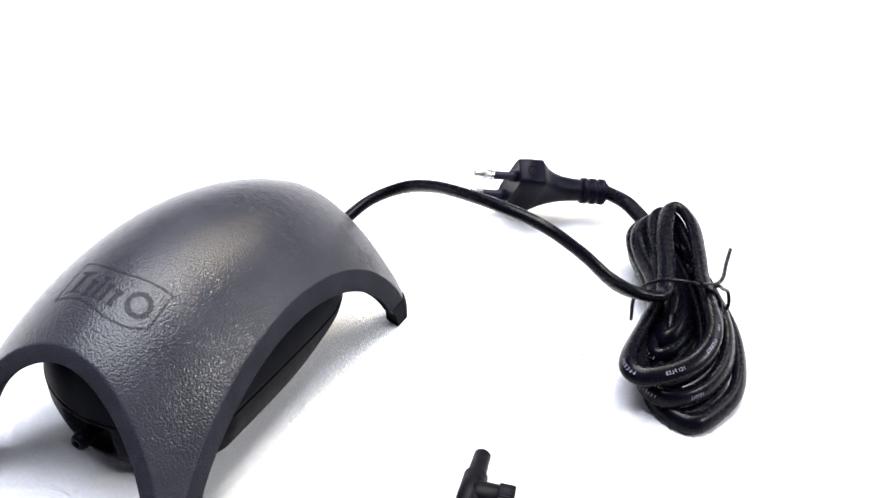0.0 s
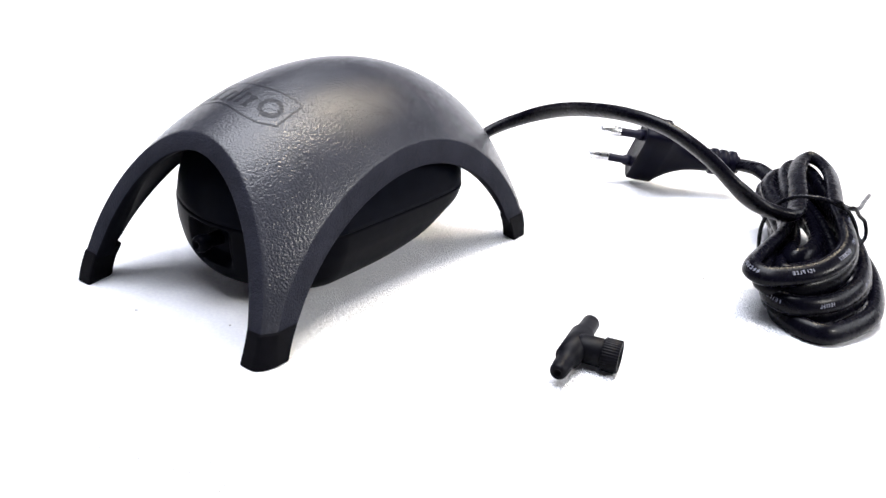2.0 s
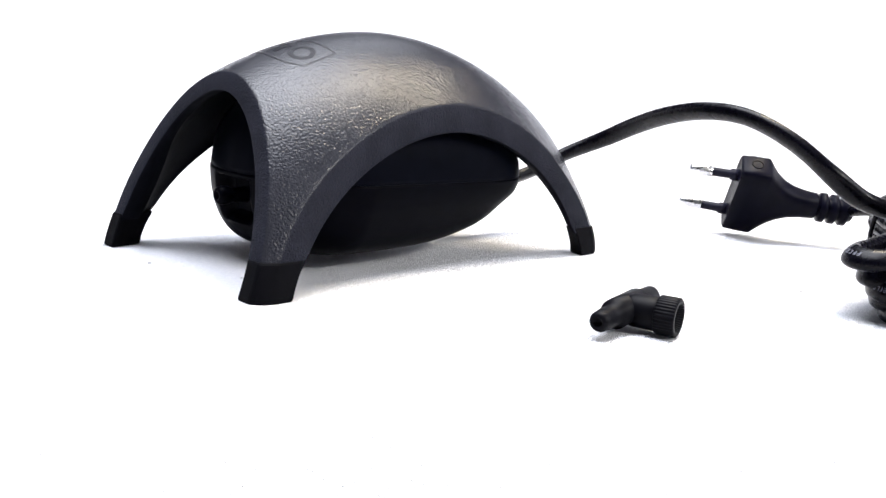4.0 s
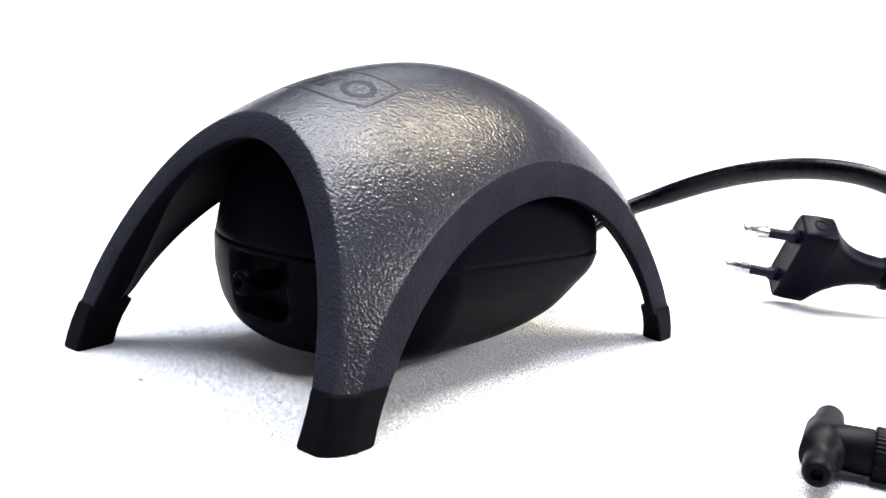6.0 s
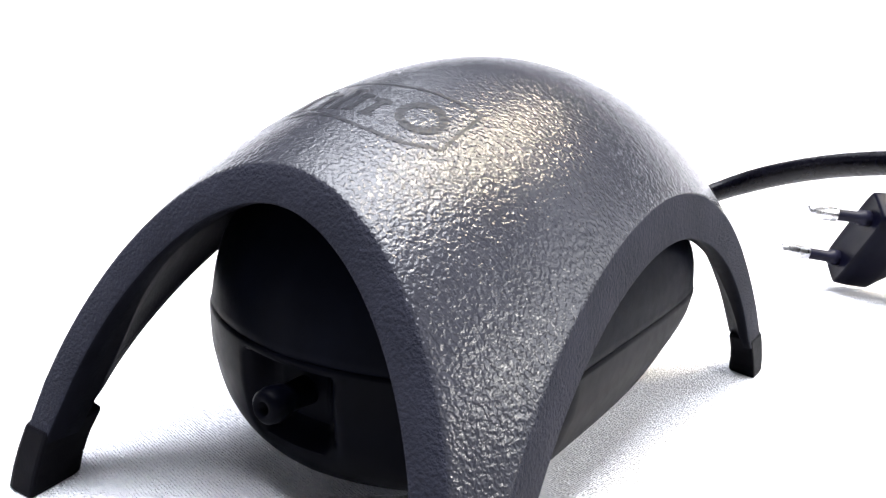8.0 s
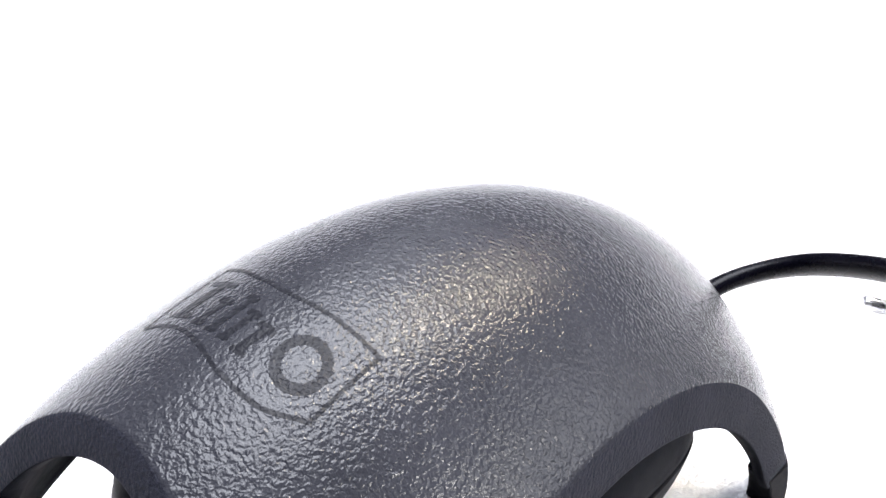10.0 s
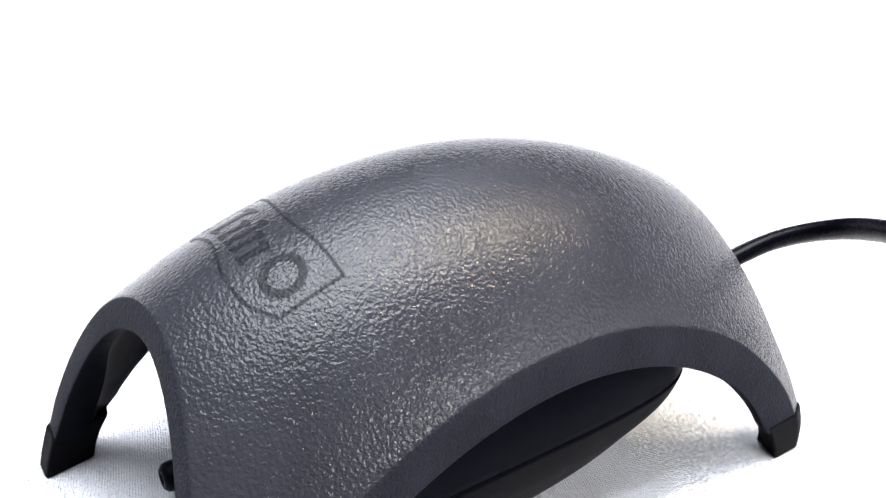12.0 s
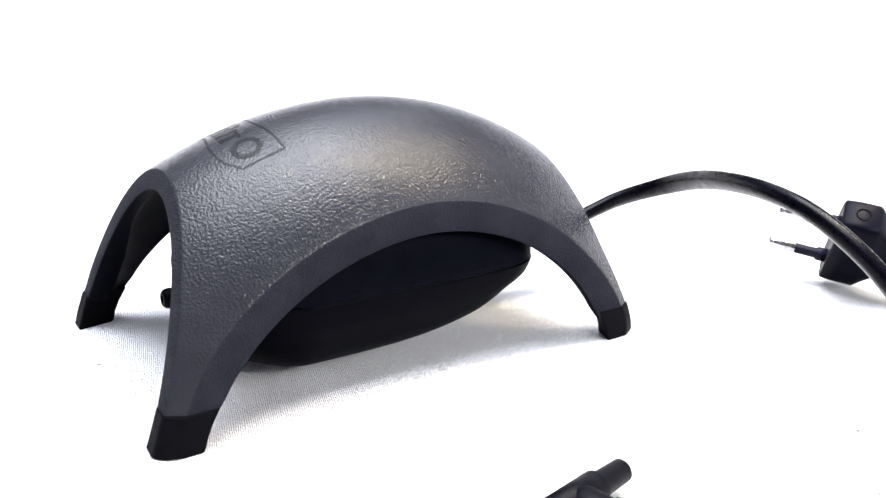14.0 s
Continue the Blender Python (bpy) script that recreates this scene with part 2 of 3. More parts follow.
def inward(line, cut, normal, width):
    """Offsets of an arch edge towards the inside of its arch, within its own plane."""
    t = np.gradient(line, axis=0)
    t /= np.linalg.norm(t, axis=1)[:, None] + 1e-12
    n = np.cross(np.array(normal), t)
    n /= np.linalg.norm(n, axis=1)[:, None] + 1e-12
    middle = line[len(line) // 2]
    aim = middle * (1, 1, 0) + np.array((0, 0, 0.002))
    flip = ((aim - line) * n).sum(1) < 0
    n[flip] *= -1
    good = np.nonzero(~cut)[0]
    first, last = good[0] + 1, good[-1] - 1
    n[:first], n[last + 1:] = n[first], n[last]
    ease = np.clip(line[:, 2] / 0.012, 0, 1)[:, None]
    return n * width * (0.9 + 0.1 * ease)


def rear_flare(y, z):
    """The two rear legs splay a little further out."""
    k = np.clip(1 - np.asarray(z) / 0.03, 0, 1)
    return np.where(np.asarray(y) > 0.03, 0.0036 * k * k * (3 - 2 * k), 0.0)


def front_tuck(x, y, z):
    """One front leg stands a little further in than its neighbour."""
    low = np.clip(1 - np.asarray(z) / 0.055, 0, 1)
    aside = np.clip(-np.asarray(x) / 0.025, 0, 1)
    return np.where(np.asarray(y) < 0, 0.0013 * low * aside * aside * (3 - 2 * aside), 0.0)


def pump_shell(parent):
    nu, nv = 116, 170
    p, cut = dome_grid(nu, nv, 0.0082)
    d = np.zeros_like(p)
    lip = np.zeros_like(p)
    ends = {s: inward(p[j], cut[j], (0, 1, s * END_IN), RIM_END) for s, j in ((-1, 0), (1, nv))}
    sides = {s: inward(p[:, i], cut[:, i], (1, 0, s * SIDE_IN), RIM_SIDE) for s, i in ((-1, 0), (1, nu))}
    for j in range(nv + 1):
        for i in range(nu + 1):
            u, v = 2 * i / nu - 1, 2 * j / nv - 1
            le, ls = abs(v) ** 10, abs(u) ** 10
            we, ws, wi = le / (1.002 - abs(v)), ls / (1.002 - abs(u)), (1 - le) * (1 - ls)
            x, y, z = p[j, i]
            inner = -np.array(dome_normal(x * 0.985, y * 0.985)) * 0.0035
            low = min(1.0, max(0.0, 1 - (z - 0.006) / 0.034))
            solid = low * low * (3 - 2 * low)
            solid *= v < 0
            deepen = WALL_DEEP + 0.0102 * solid
            lip[j, i] = (-math.copysign(ls * (1 - 0.9 * le) * WALL_DEEP, u), -math.copysign(le * (1 - (0.9 + 0.1 * solid) * ls) * deepen, v), 0)
            d[j, i] = (we * ends[-1 if v < 0 else 1][i] + ws * sides[-1 if u < 0 else 1][j] + wi * inner) / (we + ws + wi)
    q = p + d
    q[..., 2] = np.maximum(q[..., 2], 0.0078)
    deep = q + lip
    for some, share in ((p, 1.0), (q, 0.15), (deep, 0.15)):
        some[..., 1] += share * rear_flare(some[..., 1], some[..., 2]) + front_tuck(some[..., 0], some[..., 1], some[..., 2])
    bm = bmesh.new()
    outer = [[bm.verts.new(c) for c in row] for row in p]
    inner = [[bm.verts.new(c) for c in row] for row in deep]
    edge = {}
    for j in range(nv + 1):
        for i in range(nu + 1):
            if i in (0, nu) or j in (0, nv):
                edge[j, i] = bm.verts.new(q[j, i])
    for j in range(nv):
        for i in range(nu):
            if cut[j, i] and cut[j + 1, i] and cut[j, i + 1] and cut[j + 1, i + 1]:
                continue
            bm.faces.new((outer[j][i], outer[j][i + 1], outer[j + 1][i + 1], outer[j + 1][i]))
            # inner faces take the copy with shade in its colour
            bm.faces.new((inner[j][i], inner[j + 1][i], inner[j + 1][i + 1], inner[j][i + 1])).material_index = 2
    rounds = []
    for line in ([(0, i) for i in range(nu + 1)], [(nv, i) for i in range(nu + 1)], [(j, 0) for j in range(nv + 1)], [(j, nu) for j in range(nv + 1)]):
        for (ja, ia), (jb, ib) in zip(line, line[1:]):
            if cut[ja, ia] and cut[jb, ib]:
                continue
            bm.faces.new((outer[ja][ia], outer[jb][ib], edge[jb, ib], edge[ja, ia])).material_index = 1
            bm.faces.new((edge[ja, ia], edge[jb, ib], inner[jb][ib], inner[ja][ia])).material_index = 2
            rounds.append((outer[ja][ia], outer[jb][ib]))
            rounds.append((edge[ja, ia], edge[jb, ib]))
    weight = bm.edges.layers.float.new("bevel_weight_edge")
    for a, b in rounds:
        e = bm.edges.get((a, b))
        if e:
            e[weight] = 1.0
    bmesh.ops.delete(bm, geom=[v for v in bm.verts if not v.link_faces], context="VERTS")
    ob = part("shell", bm, [GRAIN, RIM, SHADED_INSIDE], parent, "grey pebble-grained plastic shell with four arches")
    mod = ob.modifiers.new("rounded_edges", "BEVEL")
    mod.limit_method, mod.width, mod.segments = "WEIGHT", 0.00045, 2
    return ob


def leg_points(z):
    """Ends of one leg's two rims at a height: inner and outer at the end face, outer and inner at the side face."""
    def solve(fn):
        lo, hi = 0.0, 0.2
        for _ in range(40):
            mid = (lo + hi) / 2
            lo, hi = (mid, hi) if dome_sum(*fn(mid)) < 1 else (lo, mid)
        return Vector(fn(lo))
    ye, xs = END - END_IN * z, SIDE - SIDE_IN * z
    a = solve(lambda x: (x, ye, z))
    b = solve(lambda y: (xs, y, z))
    return a + Vector((-RIM_END * 0.87, 0, 0)), a, b, b + Vector((0, -RIM_SIDE * 0.9 + 0.6 * foot_inset(z) - 0.0004 * z / FOOT_TOP, 0))


def dome_arc(a, b, z, bulge):
    """Points of the dome's outline between two of its points at one height."""
    out = []
    for k in (1, 2, 3):
        m = a.lerp(b, k / 4)
        lo, hi = 0.5, 1.5
        for _ in range(40):
            mid = (lo + hi) / 2
            lo, hi = (mid, hi) if dome_sum(m.x * mid, m.y * mid, z) < 1 else (lo, mid)
        lo *= 1 + bulge * (1 - z / FOOT_TOP) * (1 - abs(k - 2) / 4)
        out.append(Vector((m.x * lo, m.y * lo, z)))
    return out


def foot_inset(z):
    """The inner corner draws outwards towards the ground."""
    return 0.0038 * max(0.0, 1 - z / FOOT_TOP)


def leg_section(z, sx, sy, out):
    """Outline of one leg at a height, grown outwards."""
    front, a, b, back = leg_points(z)
    if sy > 0:
        back = back + Vector((0, 0.0008, 0))
    outline = [front, a] + dome_arc(a, b, z, 0.012 if sy < 0 else 0.0) + [b, back, Vector((front.x + 0.0018, back.y + (0.0010 if sy < 0 else 0.0018), z))]
    ring = []
    count = len(outline)
    for k in range(count):
        p0, p1, p2 = outline[k - 1], outline[k], outline[(k + 1) % count]
        to0, to2 = (p0 - p1).normalized(), (p2 - p1).normalized()
        out_way = -(to0 + to2)
        corner = p1 + out_way.normalized() * out if out_way.length > 1e-4 else p1
        cutback = 0.0006
        share = 1.0 if k < count - 2 else 0.15
        for w in (0.0, 0.5, 1.0):
            e0, e2 = corner + to0 * cutback, corner + to2 * cutback
            ring.append((e0.lerp(e2, w).lerp(corner, 0.45 if w == 0.5 else 0.0), share))
    grow = float(rear_flare(0.05, z)) if sy > 0 else 0.0
    return [Vector((sx * q.x, sy * q.y + grow * share + float(front_tuck(sx * q.x, sy * q.y, z)), z)) for q, share in ring]


def rubber_foot(parent, sx, sy):
    rings = []
    for z, out in ((0.0, -0.0001), (0.0004, 0.0003), (0.003, 0.0004), (0.006, 0.0004), (FOOT_TOP - 0.0004, 0.0004), (FOOT_TOP, 0.0002), (FOOT_TOP, -0.0008)):
        rings.append(leg_section(z, sx, sy, out))
    ob = part("rubber_foot", loft(rings), RUBBER, parent, "black rubber foot cap", smooth=False)
    return ob


def plan_ring(z, half, front, back, power=6.5, count=220):
    """Outline of the housing at height z: a blunt nose towards y = front, a squared tail at y = back."""
    waist = front + 0.023 * half / 0.0328
    ring = []
    for k in range(count):
        a = 2 * math.pi * k / count
        c, d = math.cos(a), math.sin(a)
        if d > 0:
            ring.append(Vector((half * superpower(c, 2 / power), waist + (back - waist) * superpower(d, 2 / power), z)))
        else:
            ring.append(Vector((half * superpower(c, 2 / 1.75), waist + (waist - front) * superpower(d, 2 / 1.75), z)))
    return ring


def outlet_recess(p):
    """The nose of the tub is set back round the air outlet."""
    def step(v):
        v = min(1.0, max(0.0, v))
        return v * v * (3 - 2 * v)
    across = step((0.0088 - abs(p.x + 0.0012)) / 0.0045)
    up = step((p.z - 0.0105) / 0.004) * step((0.0243 - p.z) / 0.0008)
    depth = 0.0046 * across * up if p.y < -0.03 else 0.0
    return Vector((p.x, p.y + depth, p.z))


def eased_rows(rows, steps=4):
    """More rings between the given ones, on a smooth curve."""
    out = []
    for k, (b, c) in enumerate(zip(rows, rows[1:])):
        a, d = rows[max(k - 1, 0)], rows[min(k + 2, len(rows) - 1)]
        for n in range(steps):
            t = n / steps
            out.append([0.5 * (2 * q + (r - p) * t + (2 * p - 5 * q + 4 * r - w) * t * t + (3 * q - p - 3 * r + w) * t ** 3) for p, q, r, w in zip(a, b, c, d)])
    return out + [list(rows[-1])]


def pump_core(parent):
    """The motor housing that hangs inside the shell: upper cover, tub and outlet."""
    tub = [(0.0034, 0.005, -0.022, 0.000, 2.5), (0.0039, 0.0165, -0.0375, 0.0110, 3.0), (0.0064, 0.0245, -0.0448, 0.0195, 3.6),
           (0.0113, 0.0293, -0.0486, 0.0308, 4.4), (0.0175, 0.0318, -0.0505, 0.0376, 5.2), (0.0210, 0.0325, -0.0510, 0.0410, 6.0), (0.0246, 0.0327, -0.0513, 0.0422, 6.5)]
    tub = eased_rows(tub, 6) + [(0.0250, 0.0327, -0.0513, 0.0423, 6.5), (0.0254, 0.0324, -0.0510, 0.0420, 6.5), (0.0254, 0.020, -0.036, 0.026, 4.0)]
    body = part("housing_tub", loft([[outlet_recess(p) for p in plan_ring(*r)] for r in tub]), TUB, parent, "glossy black lower housing tub")
    top = [(0.0257, 0.0325, -0.0511, 0.0421, 6.5), (0.032, 0.0320, -0.0503, 0.0417, 6.0),
           (0.038, 0.0300, -0.0484, 0.0385, 5.2), (0.044, 0.0255, -0.0435, 0.0345, 4.2), (0.050, 0.0180, -0.034, 0.028, 3.4), (0.054, 0.010, -0.020, 0.018, 3.0)]
    top = [(0.0254, 0.0205, -0.037, 0.027, 4.0), (0.0254, 0.0323, -0.0509, 0.0419, 6.5)] + eased_rows(top)
    cover = part("housing_cover", loft([plan_ring(*r) for r in top]), CORE, parent, "satin black upper housing cover")
    for ob in (body, cover):
        ob.data.set_sharp_from_angle(angle=radians(40))
    part("air_outlet", lathe([(0.0, 0.0056), (0.0022, 0.0054), (0.0030, 0.0046), (0.0036, 0.0030), (0.0050, 0.0022), (0.0088, 0.0020), (0.0102, 0.0021), (0.0106, 0.0024), (0.0124, 0.0026), (0.0136, 0.0024), (0.0142, 0.0018), (0.0142, 0.0010), (0.0110, 0.0009)],
                             (-0.0008, -0.0407, 0.0190), (0, -1, 0), 28), TUB, parent, "short black air outlet nozzle with a bore")
    part("cord_grommet", lathe([(0.0, 0.0042), (0.0014, 0.0042), (0.0018, 0.0038), (0.0030, 0.0034), (0.0040, 0.0030)], (0.0034, 0.0488, 0.0252), (0.0, 1, -0.05), 24), RUBBER, parent, "black rubber cord grommet")


def on_dome(x, y, lift):
    return Vector((x, y, dome_z(x, y))) + dome_normal(x, y) * lift


def dome_stroke(bm, line, width, lift=0.00005, steps=8):
    """A printed stroke that follows the dome, along plan points."""
    pts = spline([(x, y, 0) for x, y in line], steps) if len(line) > 2 else [Vector((*line[0], 0)).lerp(Vector((*line[1], 0)), k / 10) for k in range(11)]
    rows = []
    for k, p in enumerate(pts):
        t = (pts[min(k + 1, len(pts) - 1)] - pts[max(k - 1, 0)]).normalized()
        s = Vector((-t.y, t.x, 0)) * width / 2
        rows.append([bm.verts.new(on_dome(q.x, q.y, lift)) for q in (p - s, p, p + s)])
    for a, b in zip(rows, rows[1:]):
        for i in range(2):
            bm.faces.new((a[i], a[i + 1], b[i + 1], b[i]))


def pump_badge(parent):
    """A waving banner outline with five upright bars and a ring."""
    tl, bl, br, tr = (-0.0153, -0.0291), (-0.0152, -0.0419), (0.0144, -0.0400), (0.0140, -0.0294)
    bm = bmesh.new()
    dome_stroke(bm, [tl, (-0.0110, -0.0297), (-0.0064, -0.0306), (0.0, -0.0311), (0.0070, -0.0301), tr], 0.00052)
    dome_stroke(bm, [bl, (-0.0113, -0.0412), (-0.0063, -0.0415), (-0.0014, -0.0426), (0.0035, -0.0435), (0.0095, -0.0430), br], 0.00052)
    dome_stroke(bm, [tl, bl], 0.00042)
    dome_stroke(bm, [tr, br], 0.00048)
    part("badge_outline", bm, INK, parent, "dark banner outline printed on the shell")
    # x range, foot, head and stem width of each bar
    for x0, x1, y0, y1, stem in ((-0.0140, -0.0082, -0.0396, -0.0322, 0.0017), (-0.0083, -0.0050, -0.0401, -0.0350, 0.0012), (-0.0049, -0.0022, -0.0403, -0.0334, 0.0011),
                                 (-0.0023, 0.0005, -0.0405, -0.0352, 0.0011), (0.0004, 0.0040, -0.0408, -0.0358, 0.0013)):
        bm = bmesh.new()
        mid = (x0 + x1) / 2
        dome_stroke(bm, [(mid - 0.0002, y0), (mid + 0.0003, y1)], stem)
        dome_stroke(bm, [(x0 + 0.0004, y1 - 0.0005), (x1 - 0.0002, y1 - 0.0007)], 0.0009)
        dome_stroke(bm, [(mid - stem * 0.9, y0 + 0.0003), (x1 - 0.0006, y0 + 0.0004)], 0.0007)
        part("badge_bar", bm, INK, parent)
    bm = bmesh.new()
    c = (0.0089, -0.0367)
    dome_stroke(bm, [(c[0] + (0.0029 + 0.00012 * (k % 2)) * math.cos(a), c[1] + (0.0029 + 0.00012 * (k % 2)) * math.sin(a)) for k, a in [(k, k * math.pi / 18) for k in range(37)]], 0.0013, steps=3)
    part("badge_ring", bm, INK, parent)


pump = thing("air_pump", "grey plastic aquarium air pump standing on four arched legs", "air pump", PUMP)
pump_shell(pump)
for sx in (-1, 1):
    for sy in (-1, 1):
        rubber_foot(pump, sx, sy)
pump_core(pump)
pump_badge(pump)


# ---------------------------------------------------------------- mains lead
CORD_RUN = [(0.0066, 0.0705, 0.0246), (0.0054, 0.0827, 0.0205), (0.0062, 0.0983, 0.0228), (0.0121, 0.1123, 0.0304), (0.0237, 0.1193, 0.0373), (0.0382, 0.1162, 0.0436), (0.0546, 0.1088, 0.0485),
            (0.0717, 0.1025, 0.0512), (0.0869, 0.1001, 0.0502), (0.1015, 0.1005, 0.0441), (0.1123, 0.1026, 0.0363), (0.1200, 0.1100, 0.0295)]
TURN_A = [(0.1289, 0.1167, 0.027), (0.1294, 0.1242, 0.028), (0.126, 0.1383, 0.03), (0.1213, 0.1543, 0.032), (0.1194, 0.1684, 0.0335), (0.1208, 0.1736, 0.0345), (0.1251, 0.1722, 0.034), (0.1308, 0.1637, 0.033), (0.1356, 0.1487, 0.032), (0.1403, 0.1327, 0.03),
          (0.146, 0.1195, 0.028), (0.1498, 0.1101, 0.0255), (0.1498, 0.1007, 0.023), (0.146, 0.0923, 0.02), (0.1394, 0.0857, 0.018), (0.1327, 0.0819, 0.017), (0.128, 0.0838, 0.017), (0.126, 0.0904, 0.017), (0.126, 0.1007, 0.017), (0.127, 0.1139, 0.018),
          (0.127, 0.1271, 0.0195)]
TURN_B = [(0.1222, 0.1393, 0.021), (0.1156, 0.1496, 0.022), (0.1109, 0.16, 0.024), (0.1109, 0.1703, 0.025), (0.1156, 0.1759, 0.025), (0.1232, 0.1703, 0.024), (0.1346, 0.1571, 0.022), (0.1441, 0.144, 0.02), (0.1507, 0.1346, 0.017), (0.1555, 0.1233, 0.014),
          (0.1565, 0.1092, 0.012), (0.1527, 0.096, 0.01), (0.145, 0.0866, 0.009), (0.1375, 0.0857, 0.009), (0.1318, 0.0932, 0.009), (0.1289, 0.1111, 0.01), (0.127, 0.1318, 0.0115)]
TURN_E = [(0.1203, 0.1449, 0.017), (0.1156, 0.1562, 0.018), (0.1142, 0.1656, 0.0185), (0.117, 0.1712, 0.0185), (0.1232, 0.1675, 0.018), (0.1318, 0.1553, 0.017), (0.1394, 0.1421, 0.015), (0.1446, 0.1308, 0.013), (0.1479, 0.1186, 0.011), (0.1474, 0.1073, 0.0095),
          (0.1431, 0.0989, 0.009), (0.1379, 0.097, 0.009), (0.1341, 0.1045, 0.009), (0.1318, 0.1186, 0.01), (0.128, 0.1346, 0.0115)]
TURN_F = [(0.1227, 0.1421, 0.012), (0.1194, 0.1534, 0.013), (0.1184, 0.1637, 0.013), (0.1222, 0.1689, 0.0125), (0.1284, 0.1618, 0.012), (0.1346, 0.1487, 0.012), (0.1394, 0.1336, 0.0125), (0.1412, 0.1195, 0.013), (0.1394, 0.1083, 0.0125), (0.1351, 0.1022, 0.012),
          (0.1318, 0.1054, 0.012), (0.1308, 0.1167, 0.012), (0.1289, 0.1318, 0.011)]
TURN_G = [(0.1256, 0.1449, 0.016), (0.1222, 0.1543, 0.017), (0.1227, 0.1618, 0.0175), (0.127, 0.1609, 0.0165), (0.1327, 0.1487, 0.0155), (0.1375, 0.1336, 0.016), (0.1389, 0.1214, 0.0165), (0.1375, 0.112, 0.016), (0.1346, 0.1092, 0.0155), (0.1322, 0.1148, 0.0155),
          (0.1298, 0.1299, 0.0145)]
TURN_C = [(0.1194, 0.1487, 0.013), (0.1118, 0.1618, 0.014), (0.1089, 0.1731, 0.015), (0.1118, 0.1806, 0.015), (0.1184, 0.1816, 0.014), (0.1308, 0.1722, 0.013), (0.145, 0.1562, 0.011), (0.1555, 0.1402, 0.009), (0.1612, 0.1242, 0.007), (0.1631, 0.1073, 0.005),
          (0.1583, 0.0923, 0.0036), (0.1527, 0.0838, 0.0033), (0.1441, 0.0848, 0.0033), (0.1365, 0.0923, 0.0033), (0.1327, 0.112, 0.0035), (0.1289, 0.1393, 0.004)]
TURN_D = [(0.1203, 0.1581, 0.004), (0.1147, 0.1722, 0.005), (0.1156, 0.1825, 0.006), (0.1222, 0.1835, 0.006), (0.1346, 0.1722, 0.006), (0.1498, 0.1506, 0.005), (0.1574, 0.1271, 0.004), (0.1565, 0.1083, 0.003), (0.1498, 0.097, 0.0035), (0.1422, 0.097, 0.004),
          (0.1365, 0.1101, 0.006), (0.1375, 0.1233, 0.01), (0.1356, 0.1449, 0.014), (0.127, 0.1656, 0.0155), (0.1175, 0.1788, 0.0165), (0.107, 0.188, 0.018), (0.099, 0.195, 0.019), (0.092, 0.2015, 0.0175), (0.0855, 0.2075, 0.0155)]


def cable_frames(path, twist):
    """Per point: place, tangent, wide axis and outer face normal of a flat cable; twist(k) is the wide axis's angle above level."""
    out, before = [], None
    for k, p in enumerate(path):
        t = (path[min(k + 1, len(path) - 1)] - path[max(k - 1, 0)]).normalized()
        level = t.cross(Vector((0, 0, 1)))
        level = level.normalized() if level.length > 0.15 or before is None else before
        before = level
        above = level.cross(t).normalized()
        a = radians(twist(k / (len(path) - 1)))
        w = level * math.cos(a) + above * math.sin(a)
        out.append((p, t, w, above * math.cos(a) - level * math.sin(a)))
    return out


WIDE, THICK = 0.0033, 0.0022     # half width and half thickness of the sheath


def lead_twist(f):
    """Nearly level at the pump, on edge in the bundle."""
    rise = min(1.0, max(0.0, (f - 0.150) / 0.075))
    fall = min(1.0, max(0.0, (1 - f) / 0.047))
    return 35 + 32 * rise * rise * (3 - 2 * rise) * fall + 14 * math.sin(f * 43.7) * rise


def cable(parent, path, name, label):
    rings = []
    for p, t, w, n in cable_frames(path, lead_twist):
        rings.append([p + w * WIDE * superpower(math.cos(a), 0.8) + n * THICK * superpower(math.sin(a), 0.8) for a in [2 * math.pi * k / 18 for k in range(18)]])
    return part(name, loft(rings), PVC, parent, label)


def between(one, two, share, shift, count):
    """A turn of cable that lies between two others."""
    p, q = spline(one, 6), spline(two, 6)
    out = []
    for k in range(count):
        a, b = p[round(k * (len(p) - 1) / (count - 1))], q[round(k * (len(q) - 1) / (count - 1))]
        out.append(tuple(a.lerp(b, share) + Vector(shift)))
    return out


TURN_H = between(TURN_A[2:], TURN_B, 0.5, (-0.001, 0.003, -0.001), 16)
TURN_I = between(TURN_B, TURN_C, 0.5, (-0.002, 0.003, 0.0), 16)
LEAD = eased(spline(CORD_RUN + TURN_A + TURN_B + TURN_E + TURN_F + TURN_G + TURN_H + TURN_I + TURN_C + TURN_D, 9), 3)
lead = thing("power_cord", "black flat mains lead, coiled and tied, with a two-pin plug", "power cord")
sheath = cable(lead, LEAD, "cable", "black flat PVC cable wound into a loose bundle")

LEAD_FRAMES = cable_frames(LEAD, lead_twist)
LEAD_RUN = [0.0]
for a, b in zip(LEAD, LEAD[1:]):
    LEAD_RUN.append(LEAD_RUN[-1] + (b - a).length)


def on_cable(s, h, lift=0.00005):
    """A place on the outer face of the lead, s along it and h across."""
    k = min(max(int(np.searchsorted(LEAD_RUN, s)), 1), len(LEAD) - 1)
    f = (s - LEAD_RUN[k - 1]) / (LEAD_RUN[k] - LEAD_RUN[k - 1])
    p, w, n = (LEAD_FRAMES[k - 1][c].lerp(LEAD_FRAMES[k][c], f) for c in (0, 2, 3))
    bulge = THICK * (1 - min(0.98, abs(h) / WIDE) ** 2.5) ** 0.4
    return p + w * h + n * (bulge + lift)


